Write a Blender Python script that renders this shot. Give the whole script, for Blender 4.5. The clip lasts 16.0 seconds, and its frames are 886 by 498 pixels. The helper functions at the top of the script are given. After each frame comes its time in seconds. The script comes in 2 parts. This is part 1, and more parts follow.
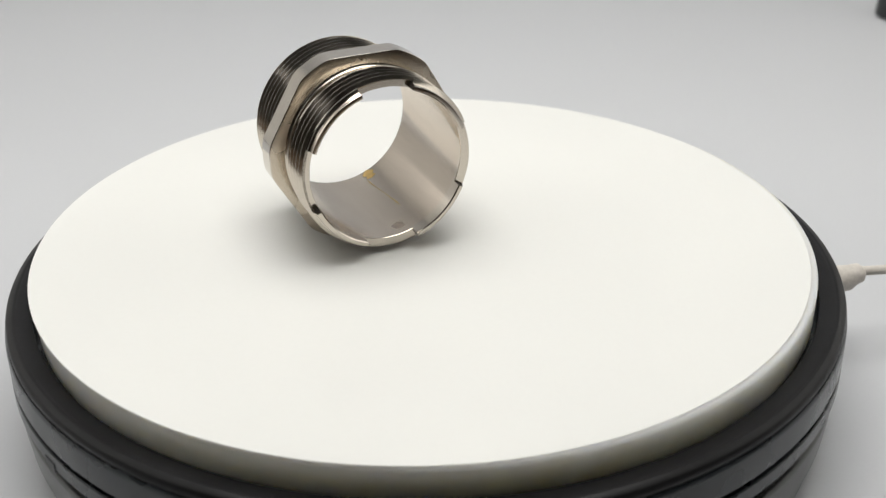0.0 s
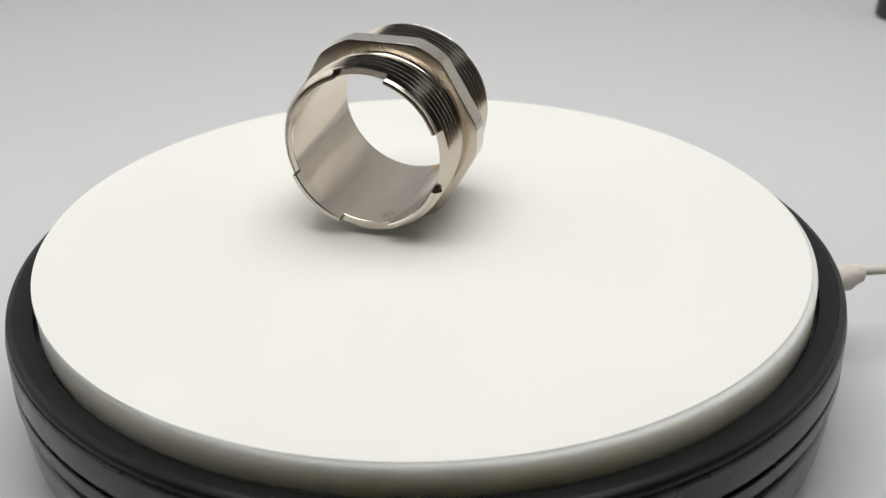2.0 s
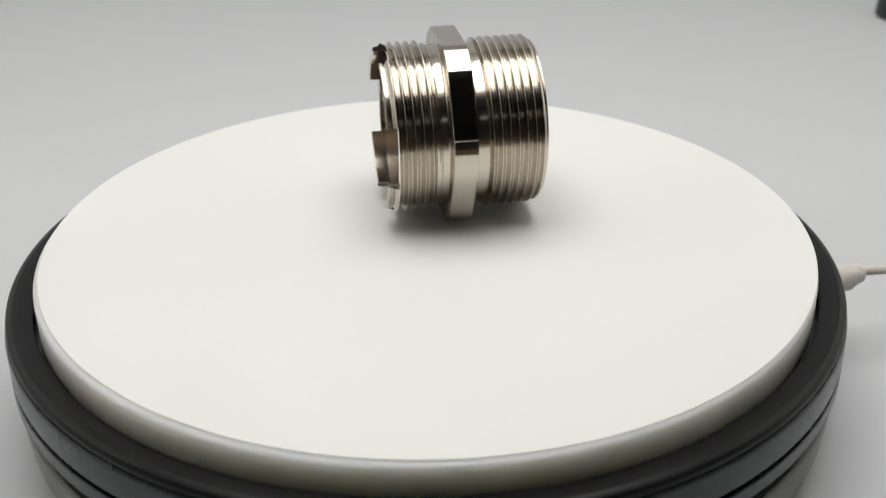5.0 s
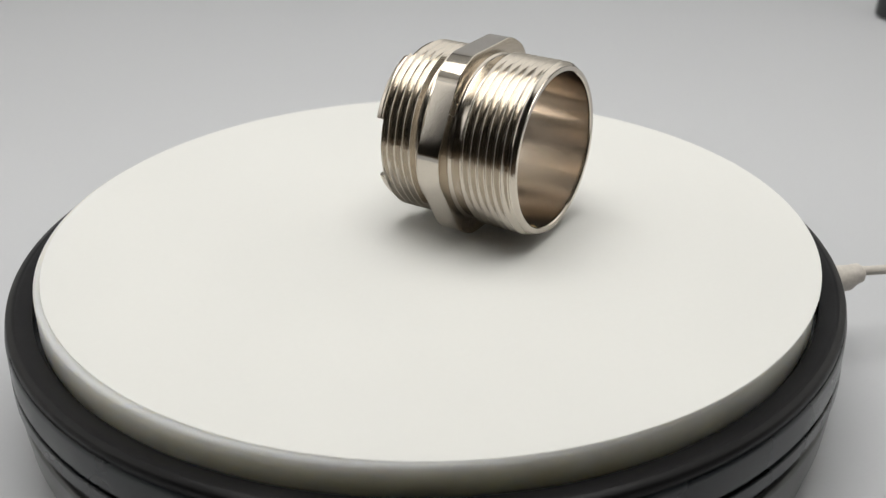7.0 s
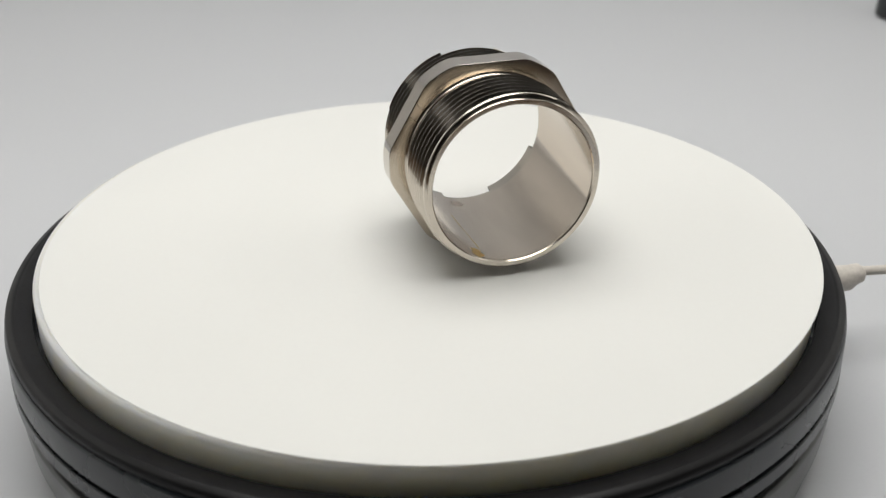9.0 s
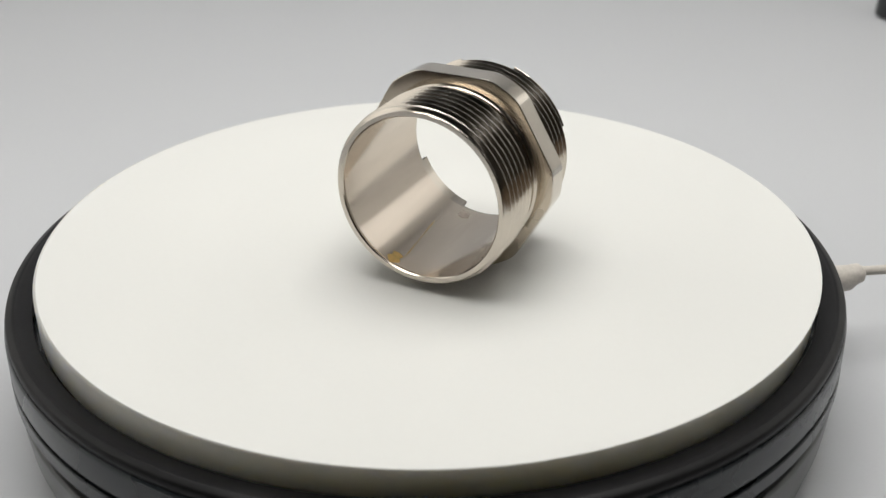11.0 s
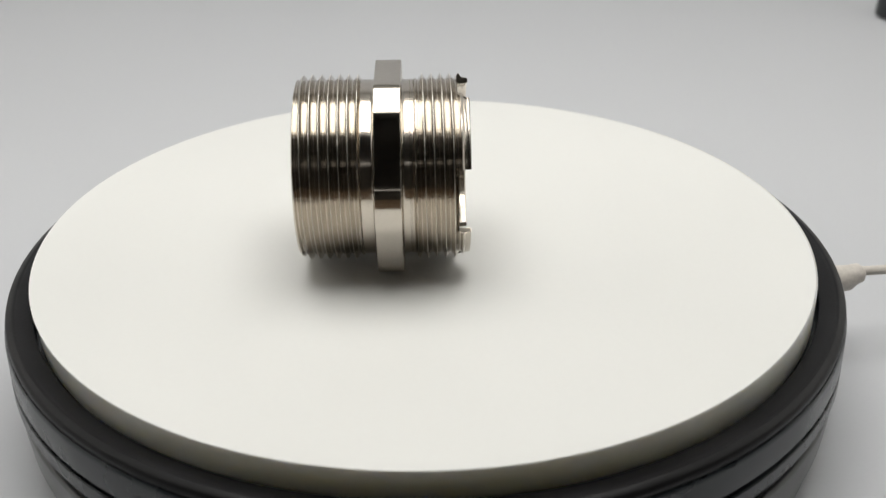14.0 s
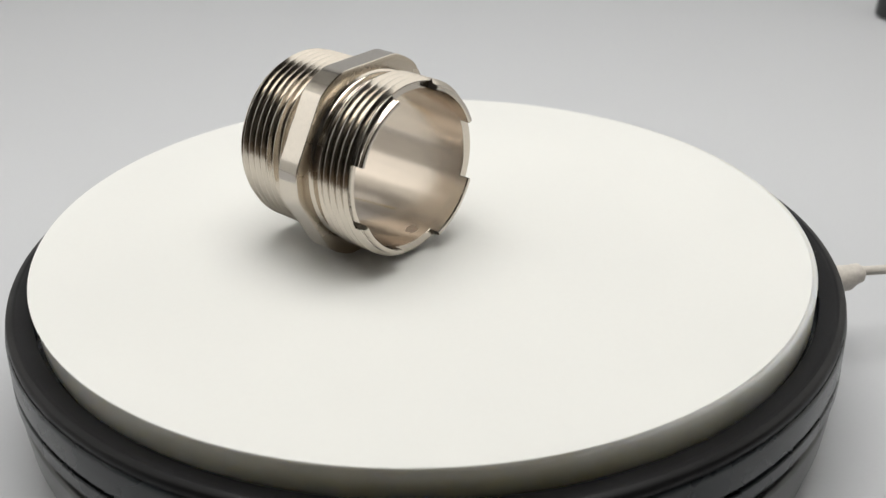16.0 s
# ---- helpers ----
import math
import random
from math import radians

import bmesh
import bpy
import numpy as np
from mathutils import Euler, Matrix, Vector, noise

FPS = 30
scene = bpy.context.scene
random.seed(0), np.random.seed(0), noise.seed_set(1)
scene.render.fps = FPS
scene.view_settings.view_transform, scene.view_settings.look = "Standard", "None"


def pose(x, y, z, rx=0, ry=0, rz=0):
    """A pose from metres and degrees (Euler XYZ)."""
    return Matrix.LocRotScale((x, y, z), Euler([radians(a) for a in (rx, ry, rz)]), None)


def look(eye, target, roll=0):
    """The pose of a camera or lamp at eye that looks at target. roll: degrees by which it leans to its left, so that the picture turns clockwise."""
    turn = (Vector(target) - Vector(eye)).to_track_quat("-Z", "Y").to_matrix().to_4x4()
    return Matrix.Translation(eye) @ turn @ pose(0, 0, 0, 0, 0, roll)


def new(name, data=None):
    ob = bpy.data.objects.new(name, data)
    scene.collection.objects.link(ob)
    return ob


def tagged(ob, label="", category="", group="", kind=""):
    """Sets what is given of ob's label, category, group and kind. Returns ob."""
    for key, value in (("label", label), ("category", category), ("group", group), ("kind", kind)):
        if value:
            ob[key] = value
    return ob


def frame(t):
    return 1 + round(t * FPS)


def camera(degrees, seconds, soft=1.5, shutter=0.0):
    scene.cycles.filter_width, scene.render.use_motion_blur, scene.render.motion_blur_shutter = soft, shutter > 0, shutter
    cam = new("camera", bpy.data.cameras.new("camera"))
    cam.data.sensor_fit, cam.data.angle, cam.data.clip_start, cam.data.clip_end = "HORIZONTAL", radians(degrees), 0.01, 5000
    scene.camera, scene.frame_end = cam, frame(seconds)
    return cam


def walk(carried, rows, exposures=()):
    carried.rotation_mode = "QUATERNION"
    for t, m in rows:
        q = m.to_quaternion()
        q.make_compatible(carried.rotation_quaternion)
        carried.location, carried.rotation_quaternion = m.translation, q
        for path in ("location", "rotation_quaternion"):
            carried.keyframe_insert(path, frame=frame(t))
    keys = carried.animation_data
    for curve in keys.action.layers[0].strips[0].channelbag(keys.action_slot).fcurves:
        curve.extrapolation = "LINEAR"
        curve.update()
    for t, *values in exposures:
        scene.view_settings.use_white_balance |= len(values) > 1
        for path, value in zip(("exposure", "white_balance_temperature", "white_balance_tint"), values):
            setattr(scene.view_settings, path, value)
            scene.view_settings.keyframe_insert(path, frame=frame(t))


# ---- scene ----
# A fixed camera over a small photo turntable.
MM = 0.001
TOP = 0.0450                      # height of the turntable's upper surface above the table
EYE = (0.0, -0.27406, TOP + 0.13670)
AIM = (0.0141243, 0.8869499, -0.4616497)
cam = camera(42.15, 16.0, soft=1.35)
STILL = look(EYE, [EYE[i] + AIM[i] for i in range(3)], -0.491)
walk(cam, [(0.0, STILL), (16.0, STILL)],
     [(0.0, -0.02), (1.5, -0.04), (2.5, -0.06), (4.0, -0.10), (6.3, -0.20), (7.4, -0.20), (8.2, -0.15), (9.2, -0.15), (11.5, -0.14), (12.5, -0.18), (13.2, -0.18), (14.0, -0.15), (15.0, -0.13), (16.0, -0.08)])
cam.data.dof.use_dof = True
cam.data.dof.focus_distance = 0.295
cam.data.dof.aperture_fstop = 20.0

# ---- light ----
scene.view_settings.exposure = 0.0
world = bpy.data.worlds.new("room_light")
scene.world = world
world.use_nodes = True
world.node_tree.nodes["Background"].inputs[0].default_value = (0.95, 0.97, 1.0, 1)
world.node_tree.nodes["Background"].inputs[1].default_value = 0.15


def area_lamp(name, eye, target, wide, deep, watts, colour):
    data = bpy.data.lights.new(name, "AREA")
    data.shape, data.size, data.size_y, data.energy, data.color = "RECTANGLE", wide, deep, watts, colour
    ob = new(name, data)
    ob.matrix_world = look(eye, target)
    return ob


area_lamp("overhead_lamp", (0.0, 0.015, 0.65), (0.0, 0.015, 0.0), 0.56, 0.51, 4.48, (1.0, 0.993, 0.962))
area_lamp("side_screen_lamp", (-0.425, 0.075, 0.22), (0.0, 0.075, 0.14), 0.48, 0.40, 0.37, (1.0, 0.99, 0.97))
area_lamp("side_screen_lamp", (0.425, 0.15, 0.22), (0.0, 0.15, 0.14), 0.42, 0.40, 0.34, (1.0, 0.99, 0.97))
area_lamp("room_strip_lamp", (0.1, -1.66, 0.91), (0.1, 0.0, 0.07), 1.5, 0.06, 0.22, (1.0, 0.97, 0.92))


# ---- materials ----
def material(name, colour, rough=0.5, metal=0.0, spread=0.06, grain=400.0, blotch=25.0, bump=0.0, rough_spread=0.08, coat=0.0, gloss=0.5, stretch=(1, 1, 1)):
    m = bpy.data.materials.new(name)
    m.use_nodes = True
    nt = m.node_tree
    b = nt.nodes["Principled BSDF"]
    b.inputs["Metallic"].default_value = metal
    b.inputs["Specular IOR Level"].default_value = gloss
    b.inputs["Coat Weight"].default_value = coat
    tc = nt.nodes.new("ShaderNodeTexCoord")
    mp = nt.nodes.new("ShaderNodeMapping")
    mp.inputs["Scale"].default_value = stretch
    nt.links.new(tc.outputs["Object"], mp.inputs["Vector"])
    fine, wide = nt.nodes.new("ShaderNodeTexNoise"), nt.nodes.new("ShaderNodeTexNoise")
    fine.inputs["Scale"].default_value, wide.inputs["Scale"].default_value = grain, blotch
    fine.inputs["Detail"].default_value, wide.inputs["Detail"].default_value = 4, 3
    for n in (fine, wide):
        nt.links.new(mp.outputs[0], n.inputs["Vector"])
    mix = nt.nodes.new("ShaderNodeMath")
    mix.operation = "ADD"
    nt.links.new(fine.outputs["Fac"], mix.inputs[0])
    nt.links.new(wide.outputs["Fac"], mix.inputs[1])
    ramp = nt.nodes.new("ShaderNodeMapRange")
    ramp.inputs["From Min"].default_value, ramp.inputs["From Max"].default_value = 0.6, 1.4
    ramp.inputs["To Min"].default_value, ramp.inputs["To Max"].default_value = 1 - spread, 1 + spread
    nt.links.new(mix.outputs[0], ramp.inputs["Value"])
    tint = nt.nodes.new("ShaderNodeVectorMath")
    tint.operation = "SCALE"
    tint.inputs[0].default_value = colour
    nt.links.new(ramp.outputs[0], tint.inputs["Scale"])
    nt.links.new(tint.outputs[0], b.inputs["Base Color"])
    rr = nt.nodes.new("ShaderNodeMapRange")
    rr.inputs["From Min"].default_value, rr.inputs["From Max"].default_value = 0.3, 0.7
    rr.inputs["To Min"].default_value, rr.inputs["To Max"].default_value = max(0.02, rough - rough_spread), rough + rough_spread
    nt.links.new(wide.outputs["Fac"], rr.inputs["Value"])
    nt.links.new(rr.outputs[0], b.inputs["Roughness"])
    if bump:
        bp = nt.nodes.new("ShaderNodeBump")
        bp.inputs["Strength"].default_value, bp.inputs["Distance"].default_value = bump, 0.0002
        nt.links.new(fine.outputs["Fac"], bp.inputs["Height"])
        nt.links.new(bp.outputs[0], b.inputs["Normal"])
    return m


PAPER = material("white_paper", (0.515, 0.522, 0.54), 0.75, spread=0.02, grain=900, blotch=6, bump=0.05)
SHEET = material("white_card", (0.91, 0.908, 0.885), 0.5, spread=0.012, grain=700, blotch=20, bump=0.02)
PLASTIC = material("white_plastic", (0.86, 0.845, 0.755), 0.45, spread=0.04, grain=300, blotch=40)
BLACK = material("black_plastic", (0.0098, 0.0095, 0.0102), 0.36, spread=0.12, grain=1500, blotch=60, bump=0.10, gloss=0.15)
GREY = material("dark_grey_plastic", (0.018, 0.0215, 0.0245), 0.27, spread=0.1, grain=1500, blotch=50, bump=0.08)
FOOT = material("grey_plastic", (0.13, 0.132, 0.13), 0.4, spread=0.08, grain=800, blotch=40)
# near-black that paints in the shade of the rim's recesses
GROOVE_SHADE = material("groove_shade", (0.008, 0.008, 0.008), 0.6, spread=0.1)
NICKEL = material("nickel_plate", (0.59, 0.545, 0.485), 0.10, 1.0, spread=0.05, grain=900, blotch=90, bump=0.02, rough_spread=0.035)
THREAD = material("nickel_thread", (0.59, 0.54, 0.475), 0.155, 1.0, spread=0.07, grain=1600, blotch=160, bump=0.06, rough_spread=0.045)
BORE = material("nickel_bore", (0.605, 0.535, 0.462), 0.19, 1.0, spread=0.09, grain=420, blotch=95, bump=0.004, rough_spread=0.06, stretch=(0.12, 1, 1))
TURNED = material("turned_nickel", (0.58, 0.51, 0.42), 0.25, 1.0, spread=0.06, grain=1500, blotch=120, bump=0.04, rough_spread=0.05)
# paler, rougher metal whose colour stands in for glints along the crests
CREST_GLINT = material("crest_glint", (0.70, 0.66, 0.60), 0.38, 1.0, spread=0.08, grain=1500, blotch=300, rough_spread=0.06)
TOOTH_DARK = material("dark_tooth_metal", (0.14, 0.125, 0.105), 0.4, 1.0, spread=0.3, grain=2500, blotch=600, bump=0.3)
BRASS = material("bare_brass", (0.66, 0.47, 0.19), 0.4, 1.0, spread=0.25, grain=900, blotch=200)
TARNISH = material("tarnish", (0.50, 0.43, 0.365), 0.34, 0.95, spread=0.25, grain=900, blotch=300)
CORD = material("cream_rubber", (0.56, 0.52, 0.47), 0.6, spread=0.14, grain=900, blotch=250, bump=0.6)
# fine turning marks run round the bore and draw its reflections out along the axis
marks = BORE.node_tree.nodes.new("ShaderNodeTangent")
marks.direction_type, marks.axis = "RADIAL", "X"
BORE.node_tree.links.new(marks.outputs[0], BORE.node_tree.nodes["Principled BSDF"].inputs["Tangent"])
BORE.node_tree.nodes["Principled BSDF"].inputs["Anisotropic"].default_value = 0.75
BORE.node_tree.nodes["Principled BSDF"].inputs["Anisotropic Rotation"].default_value = 0.25
# the milky platter lets light through, and so does the thin disc on it
milky = PLASTIC.node_tree.nodes["Principled BSDF"]
milky.inputs["Subsurface Weight"].default_value = 1.0
milky.inputs["Subsurface Radius"].default_value = (1.0, 0.95, 0.8)
milky.inputs["Subsurface Scale"].default_value = 0.012
thin = SHEET.node_tree.nodes.new("ShaderNodeBsdfTranslucent")
thin.inputs["Color"].default_value = (0.9, 0.89, 0.86, 1)
blend = SHEET.node_tree.nodes.new("ShaderNodeMixShader")
blend.inputs[0].default_value = 0.3
SHEET.node_tree.links.new(SHEET.node_tree.nodes["Principled BSDF"].outputs[0], blend.inputs[1])
SHEET.node_tree.links.new(thin.outputs[0], blend.inputs[2])
SHEET.node_tree.links.new(blend.outputs[0], SHEET.node_tree.nodes["Material Output"].inputs["Surface"])
SCREEN = material("white_screen", (0.78, 0.77, 0.74), 0.7, spread=0.03, grain=300, blotch=8)
WALL = material("beige_wall", (0.27, 0.245, 0.21), 0.8, spread=0.06, grain=60, blotch=2)
CEIL = material("pale_ceiling", (0.42, 0.41, 0.39), 0.85, spread=0.05, grain=40, blotch=1.5)
WOOD = material("wood_floor", (0.16, 0.12, 0.09), 0.5, spread=0.15, grain=30, blotch=3)
TABLE = material("brown_table_wood", (0.13, 0.088, 0.055), 0.45, spread=0.2, grain=120, blotch=9, bump=0.1, stretch=(0.1, 1, 1))
RUBBER = material("black_rubber", (0.02, 0.022, 0.024), 0.5, spread=0.1)


# ---- mesh tools ----
def obj(name, verts, faces, mat, parent=None, label="", smooth=True, sharp=35.0, mats=(), face_mats=None):
    me = bpy.data.meshes.new(name)
    me.from_pydata(verts, [], faces)
    me.materials.append(mat)
    for extra in mats:
        me.materials.append(extra)
    bm = bmesh.new()
    bm.from_mesh(me)
    if face_mats is not None:
        for f, k in zip(bm.faces, face_mats):
            f.material_index = k
    bmesh.ops.remove_doubles(bm, verts=bm.verts, dist=2e-7)
    bmesh.ops.recalc_face_normals(bm, faces=bm.faces)
    for f in bm.faces:
        f.smooth = smooth
    bm.to_mesh(me)
    bm.free()
    if smooth:
        me.set_sharp_from_angle(angle=radians(sharp))
    ob = new(name, me)
    if parent:
        ob.parent = parent
    if label:
        tagged(ob, label)
    return ob


def lathe(name, profile, mat, parent=None, label="", steps=192, closed=True, sharp=35.0):
    """A body of revolution about z from (radius, height) pairs in millimetres."""
    verts, faces, n = [], [], len(profile)
    for k in range(steps):
        a = 2 * math.pi * k / steps
        verts += [(r * MM * math.cos(a), r * MM * math.sin(a), z * MM) for r, z in profile]
    for k in range(steps):
        k2 = (k + 1) % steps
        for i in range(n if closed else n - 1):
            j = (i + 1) % n
            faces.append((k * n + i, k2 * n + i, k2 * n + j, k * n + j))
    return obj(name, verts, faces, mat, parent, label, sharp=sharp)


def arc(cr, cz, r, a0, a1, n=6):
    return [(cr + r * math.cos(radians(a0 + (a1 - a0) * i / n)), cz + r * math.sin(radians(a0 + (a1 - a0) * i / n))) for i in range(n + 1)]


def box(name, lo, hi, mat, parent=None, label="", bevel=0.0):
    me = bpy.data.meshes.new(name)
    bm = bmesh.new()
    bmesh.ops.create_cube(bm, size=1.0)
    for v in bm.verts:
        v.co = Vector([(lo[i] + hi[i]) / 2 + v.co[i] * (hi[i] - lo[i]) for i in range(3)])
    if bevel:
        bmesh.ops.bevel(bm, geom=bm.edges[:], offset=bevel, segments=3, affect="EDGES", profile=0.5)
    bm.to_mesh(me)
    bm.free()
    me.materials.append(mat)
    ob = new(name, me)
    if parent:
        ob.parent = parent
    if label:
        tagged(ob, label)
    return ob


def tube(name, points, radii, mat, parent=None, label="", sides=20):
    """A round sheath along a path; radii one for each point."""
    pts = [Vector(p) for p in points]
    verts, faces = [], []
    for i, p in enumerate(pts):
        d = (pts[min(i + 1, len(pts) - 1)] - pts[max(i - 1, 0)]).normalized()
        s = d.cross(Vector((0, 0, 1))).normalized()
        u = s.cross(d)
        for k in range(sides):
            a = 2 * math.pi * k / sides
            verts.append(p + radii[i] * (math.cos(a) * s + math.sin(a) * u))
    for i in range(len(pts) - 1):
        for k in range(sides):
            k2 = (k + 1) % sides
            faces.append((i * sides + k, i * sides + k2, (i + 1) * sides + k2, (i + 1) * sides + k))
    faces.append(tuple(range(sides)))
    faces.append(tuple((len(pts) - 1) * sides + k for k in range(sides)))
    return obj(name, verts, faces, mat, parent, label, sharp=50)


# ---- the room ----
def room():
    lo, hi, floor_z, top_z = (-1.6, -1.7), (1.6, 1.9), -0.75, 1.75
    tagged(box("floor", (lo[0], lo[1], floor_z - 0.1), (hi[0], hi[1], floor_z), WOOD), "dark wooden floor of the room", "floor", kind="structure")
    tagged(box("ceiling", (lo[0], lo[1], top_z), (hi[0], hi[1], top_z + 0.1), CEIL), "pale painted ceiling", "ceiling", kind="structure")
    walls = (("wall_north", (lo[0], hi[1]), (hi[0], hi[1] + 0.1)), ("wall_south", (lo[0], lo[1] - 0.1), (hi[0], lo[1])),
             ("wall_west", (lo[0] - 0.1, lo[1]), (lo[0], hi[1])), ("wall_east", (hi[0], lo[1]), (hi[0] + 0.1, hi[1])))
    for name, a, b in walls:
        tagged(box(name, (*a, floor_z), (*b, top_z), WALL), "plain beige painted wall", "wall", kind="structure")


def photo_tent():
    """White side screens and top screen of an open-fronted photo box."""
    for name, x, front in (("wall_tent_west", -0.44, -0.17), ("wall_tent_east", 0.43, -0.07)):
        tagged(box(name, (x, front, 0.001), (x + 0.01, 0.56, 0.66), SCREEN), "white side screen of the photo box", "wall", kind="structure")
    tagged(box("ceiling_tent", (-0.44, -0.32, 0.661), (0.44, 0.56, 0.671), SCREEN), "white top screen of the photo box", "ceiling", kind="structure")


def table():
    t = tagged(new("table"), "plain brown wooden table that carries the white backdrop", "table")
    box("tabletop", (-0.75, -0.6, -0.034), (0.75, 0.75, -0.004), TABLE, t, bevel=0.003)
    for x in (-0.70, 0.66):
        for y in (-0.55, 0.70):
            box("leg", (x, y, -0.75), (x + 0.04, y + 0.04, -0.034), TABLE, t)


def backdrop():
    """White paper laid on the table and swept up behind in one curve."""
    path = [(y, 0.0) for y in (-0.20, -0.1, 0.0, 0.2, 0.44)]
    path += [(0.44 + 0.10 * math.sin(radians(a)), 0.10 - 0.10 * math.cos(radians(a))) for a in range(6, 87, 6)]
    path += [(0.541, 0.2), (0.543, 0.45), (0.545, 0.64)]
    xs = [-0.425 + 0.85 * i / 14 for i in range(15)]
    verts, faces, n = [], [], len(path)
    for x in xs:
        verts += [(x, y, z) for y, z in path]
    m = len(verts)
    verts += [(x, y + 0.0008, z - 0.0016) for x, y, z in verts]
    for i in range(len(xs) - 1):
        for j in range(n - 1):
            q = (i * n + j, (i + 1) * n + j, (i + 1) * n + j + 1, i * n + j + 1)
            faces += [q, tuple(m + k for k in reversed(q))]
    for i in range(len(xs) - 1):
        for j in (0, n - 1):
            faces.append((i * n + j, (i + 1) * n + j, m + (i + 1) * n + j, m + i * n + j))
    for i in (0, len(xs) - 1):
        for j in range(n - 1):
            faces.append((i * n + j, i * n + j + 1, m + i * n + j + 1, m + i * n + j))
    tagged(obj("backdrop", verts, faces, PAPER), "seamless white paper backdrop curving up behind", "backdrop", kind="structure")


# ---- the turntable ----
def turntable():
    t = tagged(new("turntable"), "round motorised photo turntable with white top and black rim", "turntable")
    t.location = (0, 0, TOP)
    lathe("foot", [(40, -26.7), (106.4, -26.7)] + arc(106.8, -27.6, 0.9, 90, 0, 4) + [(107.7, -30), (107.1, -36), (105.7, -41)] +
          arc(103.7, -43.4, 1.6, 0, -90, 4) + [(40, -45)], FOOT, t, "grey fixed foot")
    rotor = lathe("rim", [(60, -10.6), (107.0, -10.6), (107.0, -9.3), (108.0, -9.2), (108.25, -9.5), (108.4, -10.3), (108.5, -16.6), (108.25, -16.9), (106.4, -16.95),
                          (106.4, -18.3), (108.3, -18.25), (108.55, -18.55), (108.6, -21.9), (108.3, -22.2), (105.6, -22.2), (105.6, -23.2), (60, -23.2)],
                  GREY, t, "dark grey turning rim with two grooves", steps=256)
    lathe("shoulder", [(101.5, -9.5), (101.2, -7.3), (101.4, -6.9), (103.0, -6.6), (104.6, -6.45), (105.3, -6.4)] + arc(105.9, -7.5, 1.15, 112, 60, 4) + arc(106.1, -8.1, 1.85, 45, -15, 8) + [(107.8, -9.15), (107.3, -9.3), (106.8, -9.6)],
          BLACK, rotor, "matt black dished shoulder", steps=256)
    # black rings painting in the recesses' shade; the lower hides the foot's top
    lathe("groove_shade_ring", [(105.4, -18.4), (106.9, -18.35), (106.9, -16.85), (105.4, -16.8)], GROOVE_SHADE, rotor, steps=192)
    lathe("groove_shade_ring", [(98.0, -26.5), (106.3, -26.5), (106.4, -26.2), (104.6, -25.9), (104.4, -22.25), (98.0, -22.25)], GROOVE_SHADE, rotor, steps=192)
    lathe("platter", [(0.01, -9.0), (100.2, -9.0), (100.3, -8.8)] + arc(99.3, -1.3, 1.0, 0, 90, 7) + [(0.01, -0.3)], PLASTIC, rotor, "white plastic platter", steps=256)
    sheet = lathe("cover_disc", [(0.01, -0.296), (99.9, -0.296), (100.0, -0.24), (100.0, -0.08), (99.92, 0.0), (0.01, 0.0)], SHEET, rotor, "thin matt white disc laid slightly off centre", steps=256)
    sheet.location = (-1.464 * MM, 0.137 * MM, 0)
    for a, size in ((-140.5, 1.0), (-78.5, 0.4)):
        tab = box("tab", (-1.0 * MM, -2.6 * size * MM, -1.5 * size * MM), (0.55 * MM, 2.6 * size * MM, 1.2 * size * MM), RUBBER, rotor, "small dark moulded tab", bevel=0.4 * MM)
        tab.matrix_basis = pose(108.3 * MM * math.cos(radians(a)), 108.3 * MM * math.sin(radians(a)), -21.4 * MM, 0, 0, a)
    return rotor


# ---- the fitting ----
PITCH, CREST, DEPTH, BORE_R = 2.2, 22.5, 1.35, 20.0
PLAIN, TIP, GAP = -19.7, 21.4, 18.6     # ends along the axis
LT, HEX0, HEX1, RT = -4.0, -0.85, 5.4, 8.25
APOTHEM, CORNER, AXIS = 24.35, 25.85, 24.36
GAPS = ((-24.0, 20.3), (71.2, 108.8), (159.2, 203.7), (250.5, 289.0))     # the four cuts round the axis, degrees


# one pitch of the thread: share of the pitch, share of the depth
HALF = [(0.0, 0.0), (0.06, 0.03), (0.13, 0.13), (0.21, 0.31), (0.29, 0.51), (0.38, 0.735), (0.474, 1.0)]
PROFILE = HALF + [(1 - u, h) for u, h in reversed(HALF[1:])]
LAND = len(HALF) - 1     # the strip along the crest that takes the painted glint


def thread_radius(s, a, crest):
    u = (s / PITCH - a / (2 * math.pi)) % 1.0
    knots = PROFILE + [(1.0, 0.0)]
    for (u0, h0), (u1, h1) in zip(knots, knots[1:]):
        if u <= u1:
            return crest - DEPTH * (1 - h0 - (h1 - h0) * (u - u0) / (u1 - u0))
    return crest - DEPTH


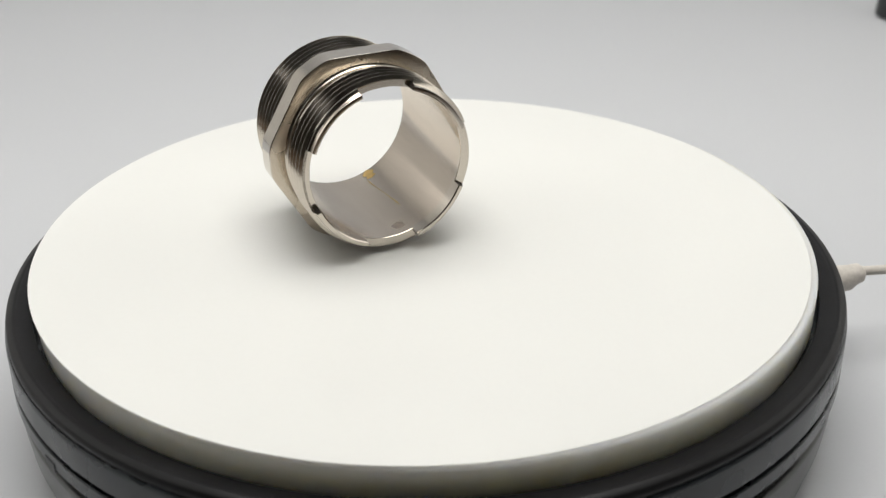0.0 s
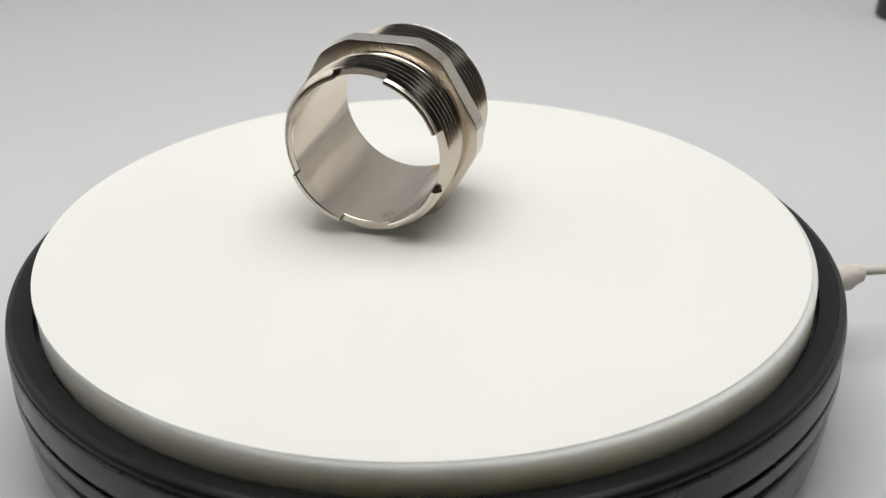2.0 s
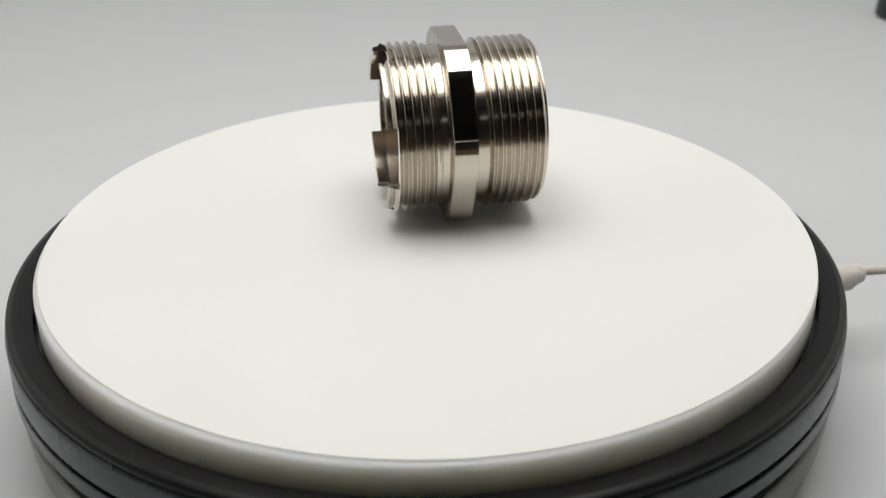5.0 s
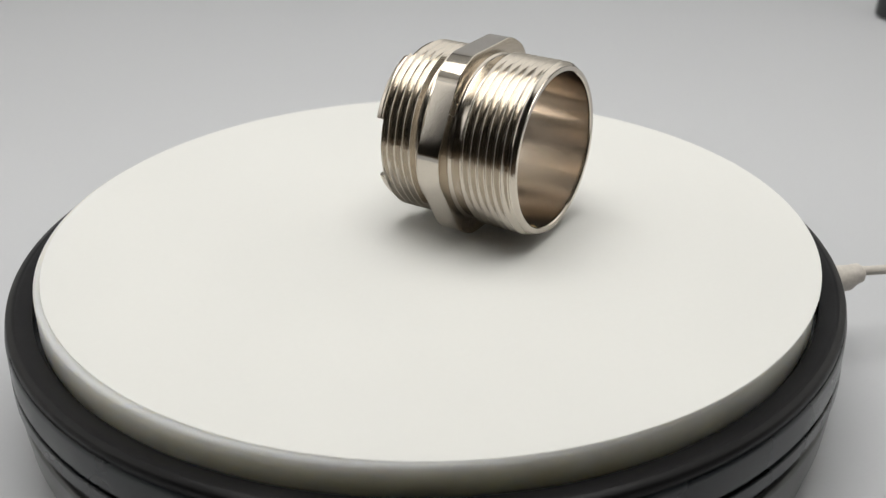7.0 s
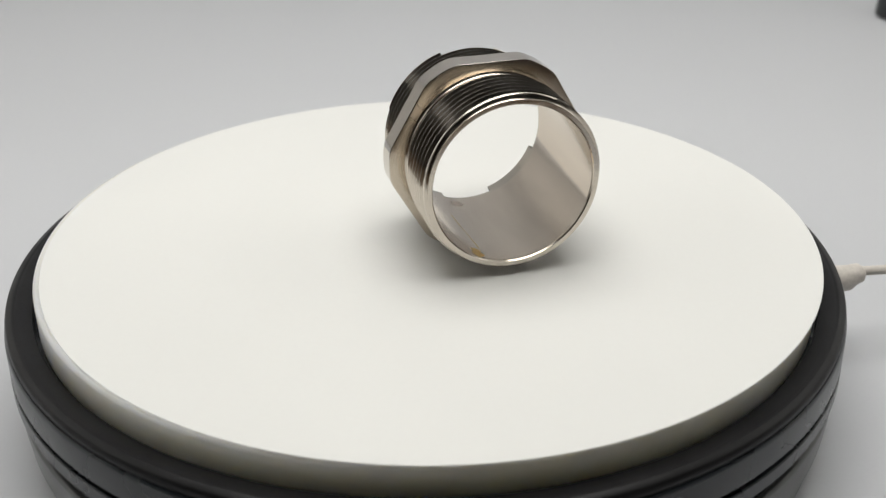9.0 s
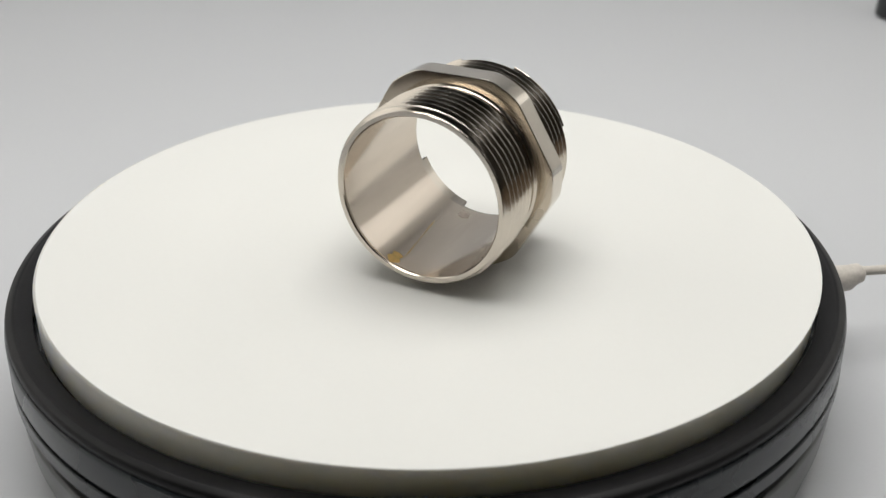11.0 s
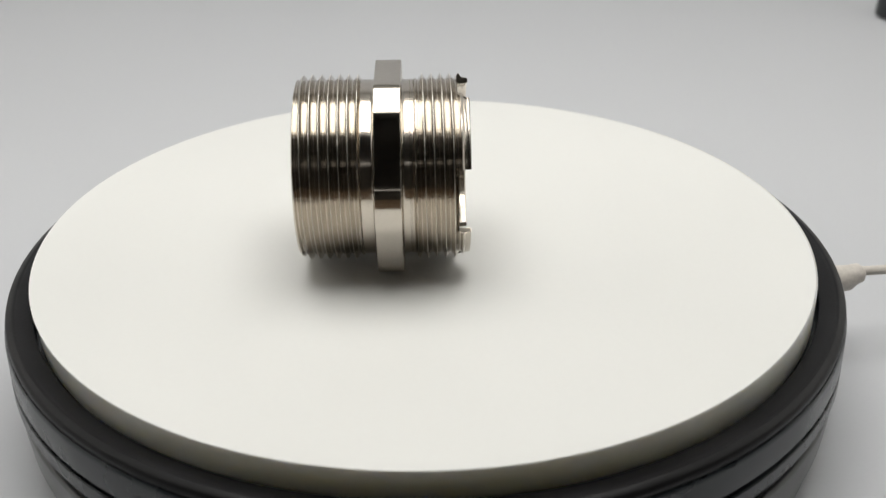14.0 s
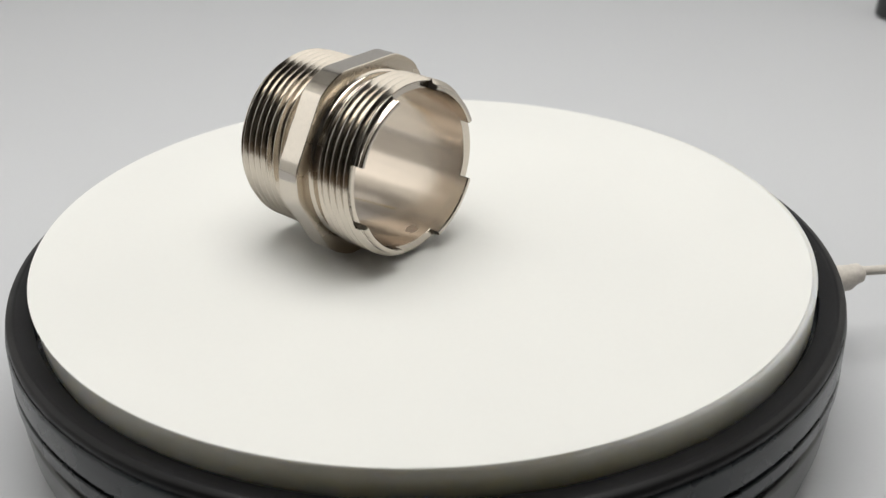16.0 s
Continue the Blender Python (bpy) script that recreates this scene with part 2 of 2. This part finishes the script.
def fitting():
    f = tagged(new("pipe_fitting"), "nickel-plated double-threaded pipe fitting with hex collar", "pipe fitting")
    angles = [2 * math.pi * k / 240 for k in range(240)]
    eps = radians(0.06)
    for lo, hi in GAPS:
        for e in (radians(lo), radians(hi)):
            angles += [(e - eps) % (2 * math.pi), (e + eps) % (2 * math.pi)]
    angles.sort()

    def in_gap(a):
        d = math.degrees(a)
        return any(lo < d - turn < hi for lo, hi in GAPS for turn in (0, 360))

    def ring(s, r, a):
        return (s * MM, r * MM * math.cos(a), r * MM * math.sin(a))

    def bands(rows, verts, faces):
        """rows: for each angle a list of (s, r)."""
        n, m, first = len(rows[0]), len(rows), len(verts)
        for a, row in zip(angles, rows):
            verts += [ring(s, r, a) for s, r in row]
        for k in range(m):
            k2 = (k + 1) % m
            for i in range(n - 1):
                faces.append((first + k * n + i, first + k2 * n + i, first + k2 * n + i + 1, first + k * n + i + 1))

    def helix(start, end, radius, verts, faces, worn):
        """A ridge that winds from start to end(angle), its corners running along the thread; worn gathers the crest
        faces of the painted glint.
        """
        knots = [u for u, h in PROFILE] + [1.0]
        for turn in range(math.floor(start / PITCH) - 2, math.ceil(TIP / PITCH) + 2):
            if (turn + 2) * PITCH < start or turn * PITCH > TIP:
                continue
            columns = [(a, a) for a in angles] + [(angles[0] + 2 * math.pi, angles[0])]
            first = len(verts)
            for wound, a in columns:
                for u in knots:
                    s = PITCH * (turn + wound / (2 * math.pi) + u)
                    s = min(max(s, start), end(a))
                    verts.append(ring(s, radius(s, a), a))
            n = len(knots)
            for k in range(len(columns) - 1):
                for i in range(n - 1):
                    q = [first + k * n + i, first + (k + 1) * n + i, first + (k + 1) * n + i + 1, first + k * n + i + 1]
                    places = []
                    kept = []
                    for v in q:
                        if verts[v] not in places:
                            places.append(verts[v])
                            kept.append(v)
                    if len(kept) > 2:
                        if i == LAND:
                            worn.add(len(faces))
                        faces.append(tuple(kept))

    def skin(name, rows, mat, parent, label="", sharp=35.0):
        verts, faces = [], []
        bands(rows, verts, faces)
        return obj(name, verts, faces, mat, parent, label, sharp=sharp)

    # plain end: chamfered lip, thread, smooth neck
    def plain_radius(s, a):
        fade = min(1.0, max(0.0, (LT - s) / 0.7))
        return min(21.45 + (s - PLAIN) * 0.6, 21.25 + (thread_radius(s, a, CREST) - 21.25) * fade)

    verts, faces, worn, s0 = [], [], set(), PLAIN + 0.2
    bands([[(PLAIN + 0.9, BORE_R), (PLAIN + 0.35, BORE_R + 0.05), (PLAIN, BORE_R + 0.3), (PLAIN, 21.3), (PLAIN + 0.1, min(21.45, plain_radius(s0, a))), (s0, plain_radius(s0, a))] for a in angles], verts, faces)
    helix(s0, lambda a: LT, plain_radius, verts, faces, worn)
    bands([[(LT, plain_radius(LT, a)), (LT + 0.4, 21.2), (HEX0 - 0.8, 21.2), (HEX0 - 0.5, 21.28), (HEX0 - 0.2, 21.55), (HEX0 + 0.02, 22.0), (HEX0 + 0.3, 22.0)] for a in angles], verts, faces)
    obj("threaded_end", verts, faces, THREAD, f, "long threaded end with smooth chamfered lip", sharp=30.0, mats=(CREST_GLINT,), face_mats=[int(k in worn) for k in range(len(faces))])

    # notched end: smooth neck, thread, four teeth
    def notch_radius(s, a):
        fade = min(1.0, max(0.0, (s - RT) / 0.8))
        r = 21.25 + (thread_radius(s, a, CREST) - 21.25) * fade
        return r if in_gap(a) else min(r, 21.3 + max(0.0, GAP + 1.5 - s) * 1.3 - max(0.0, s - TIP + 0.3) * 0.6)

    def notch_end(a):
        return GAP if in_gap(a) else TIP - 0.05

    verts, faces, worn, s0 = [], [], set(), RT + 0.05
    bands([[(HEX1 - 0.3, 22.0), (HEX1 - 0.02, 22.0), (HEX1 + 0.2, 21.55), (HEX1 + 0.5, 21.28), (HEX1 + 0.8, 21.18), (RT - 0.9, 21.18), (RT - 0.8, 21.26), (RT - 0.6, 21.26), (RT - 0.5, 21.18), (RT - 0.02, 21.25), (s0, notch_radius(s0, a))] for a in angles], verts, faces)
    helix(s0, notch_end, notch_radius, verts, faces, worn)
    rows = []
    for a in angles:
        e = notch_end(a)
        if in_gap(a):
            rows.append([(e, notch_radius(e, a)), (GAP, 21.9), (GAP, BORE_R + 0.1), (GAP - 0.15, BORE_R), (GAP - 0.9, BORE_R)])
        else:
            rows.append([(e, notch_radius(e, a)), (TIP, 21.05), (TIP, BORE_R + 0.25), (TIP - 0.3, BORE_R), (GAP - 0.9, BORE_R)])
    bands(rows, verts, faces)
    obj("castellated_end", verts, faces, THREAD, f, "short threaded end cut into four square teeth", sharp=30.0, mats=(CREST_GLINT,), face_mats=[int(k in worn) for k in range(len(faces))])
    # the sides of the teeth, laid over with a darker metal
    for lo, hi in GAPS:
        for e, way in ((lo, 1), (hi, -1)):
            a = radians(e + way * 0.1) % (2 * math.pi)
            steps = 14
            outer = [GAP + (TIP - 0.06 - GAP) * k / steps for k in range(steps + 1)]
            base = radians(e - way * 0.2) % (2 * math.pi)
            flank = [ring(x, BORE_R + 0.12, a) for x in outer] + [ring(x, notch_radius(x, base) - 0.06, a) for x in outer]
            n = steps + 1
            obj("tooth_side", flank, [(k, k + 1, n + k + 1, n + k) for k in range(steps)], TOOTH_DARK, f, "dark side of a tooth", smooth=False)
    # hex collar, turned corners
    rows = []
    for a in angles:
        d = (a - math.pi / 2 + math.pi / 6) % (math.pi / 3) - math.pi / 6
        flat = APOTHEM / math.cos(d)
        R = -math.log(math.exp(-5 * (flat - 25)) + math.exp(-5 * (CORNER + 0.12 - 25))) / 5 + 25
        R = max(R, APOTHEM)
        row = [(HEX0, 21.0), (HEX0, 22.5), (HEX0, R - 0.22), (HEX0 + 0.04, R - 0.1), (HEX0 + 0.14, R), (HEX1 - 0.14, R), (HEX1 - 0.04, R - 0.1), (HEX1, R - 0.22), (HEX1, 22.5), (HEX1, 21.0)]
        rows.append(row)
    verts, faces = [], []
    bands(rows, verts, faces)
    satin = [1 if k % 9 in (0, 1, 7, 8) else 0 for k in range(len(faces))]
    obj("hex_collar", verts, faces, NICKEL, f, "hexagonal collar with turned corners", sharp=40.0, mats=(TURNED,), face_mats=satin)
    # bore
    rows = [[(PLAIN + 0.9, BORE_R), (PLAIN + 4, BORE_R), (0.0, BORE_R), (GAP - 5, BORE_R), (GAP - 0.9, BORE_R)] for a in angles]
    skin("bore", rows, BORE, f, "smooth satin inner bore")

    def stain(s0, a0, length, width, mat, label, tilt=0.0):
        verts, faces, n, m = [], [], 9, 7
        for i in range(n):
            for j in range(m):
                u, v = i / (n - 1) - 0.5, j / (m - 1) - 0.5
                w = 1 - 1.1 * u * u + 0.25 * math.sin(9 * u + a0)
                a = radians(a0 + tilt * u) + width * w * v / BORE_R
                verts.append(ring(s0 + length * u * (1 - 0.5 * abs(v)), BORE_R - 0.03, a))
        for i in range(n - 1):
            for j in range(m - 1):
                faces.append((i * m + j, (i + 1) * m + j, (i + 1) * m + j + 1, i * m + j + 1))
        obj("worn_spot", verts, faces, mat, f, label)

    stain(PLAIN + 2.9, -66, 5.2, 3.0, BRASS, "worn spot of bare yellow brass")
    stain(PLAIN + 15.5, -68, 21.0, 0.09, BRASS, "thin yellow scratch along the bore", 5.0)
    stain(GAP - 4.3, -78, 3.4, 3.0, TARNISH, "small brown tarnish spot")
    return f


def power_cable():
    c = tagged(new("power_cable"), "cream power cable plugged into the turntable side", "cable")
    z = TOP - 0.0225
    tube("plug", [(0.1060, 0.0085, z), (0.1115, 0.0085, z), (0.1135, 0.0086, z), (0.1165, 0.0088, z + 0.0004), (0.1190, 0.0092, z + 0.0006), (0.1205, 0.0096, z + 0.0012), (0.1228, 0.0102, z + 0.0016), (0.1240, 0.0104, z + 0.0020)], [0.0046, 0.0048, 0.0045, 0.0039, 0.0037, 0.0031, 0.0028, 0.0015], CORD, c, "cream moulded plug")
    pts, rad = [], []
    for i in range(28):
        x = 0.1235 + 0.011 * i
        pts.append((x, 0.0104 + 0.0009 * i + 0.00004 * i * i, max(0.0016, z + 0.0020 - 0.000012 * i * i)))
        rad.append(0.00135)
    tube("cord", pts, rad, CORD, c, "thin cream cord")


def dark_stand():
    s = tagged(new("dark_stand"), "dark rounded stand at the edge of the backdrop", "stand")
    s.location = (0.2631, 0.3447, 0)
    lathe("post", [(0.01, 0.4), (11, 0.4)] + arc(11, 1.9, 1.5, -90, 0, 4) + [(12.0, 14), (9.5, 20), (9.5, 170), (0.01, 170)], RUBBER, s, steps=48)


room()
photo_tent()
table()
backdrop()
ROTOR = turntable()
FITTING = fitting()
power_cable()
dark_stand()


def motions():
    speed, heading, cx, cy = -20.949, -66.681, -0.015331, 0.004546
    turn, ride = [], []
    for k in range(65):
        t = 0.25 * k
        a = speed * t
        lean = pose(0, 0, 0, 0, 0, a) @ pose(0, 0, 0, 0.128, -0.130, 0)
        turn.append((t, lean))
        ride.append((t, pose(0, 0, TOP) @ lean @ pose(cx - 0.00146, cy + 0.00014, AXIS * MM, 0, 0, heading)))
    walk(ROTOR, turn)
    walk(FITTING, ride)


motions()
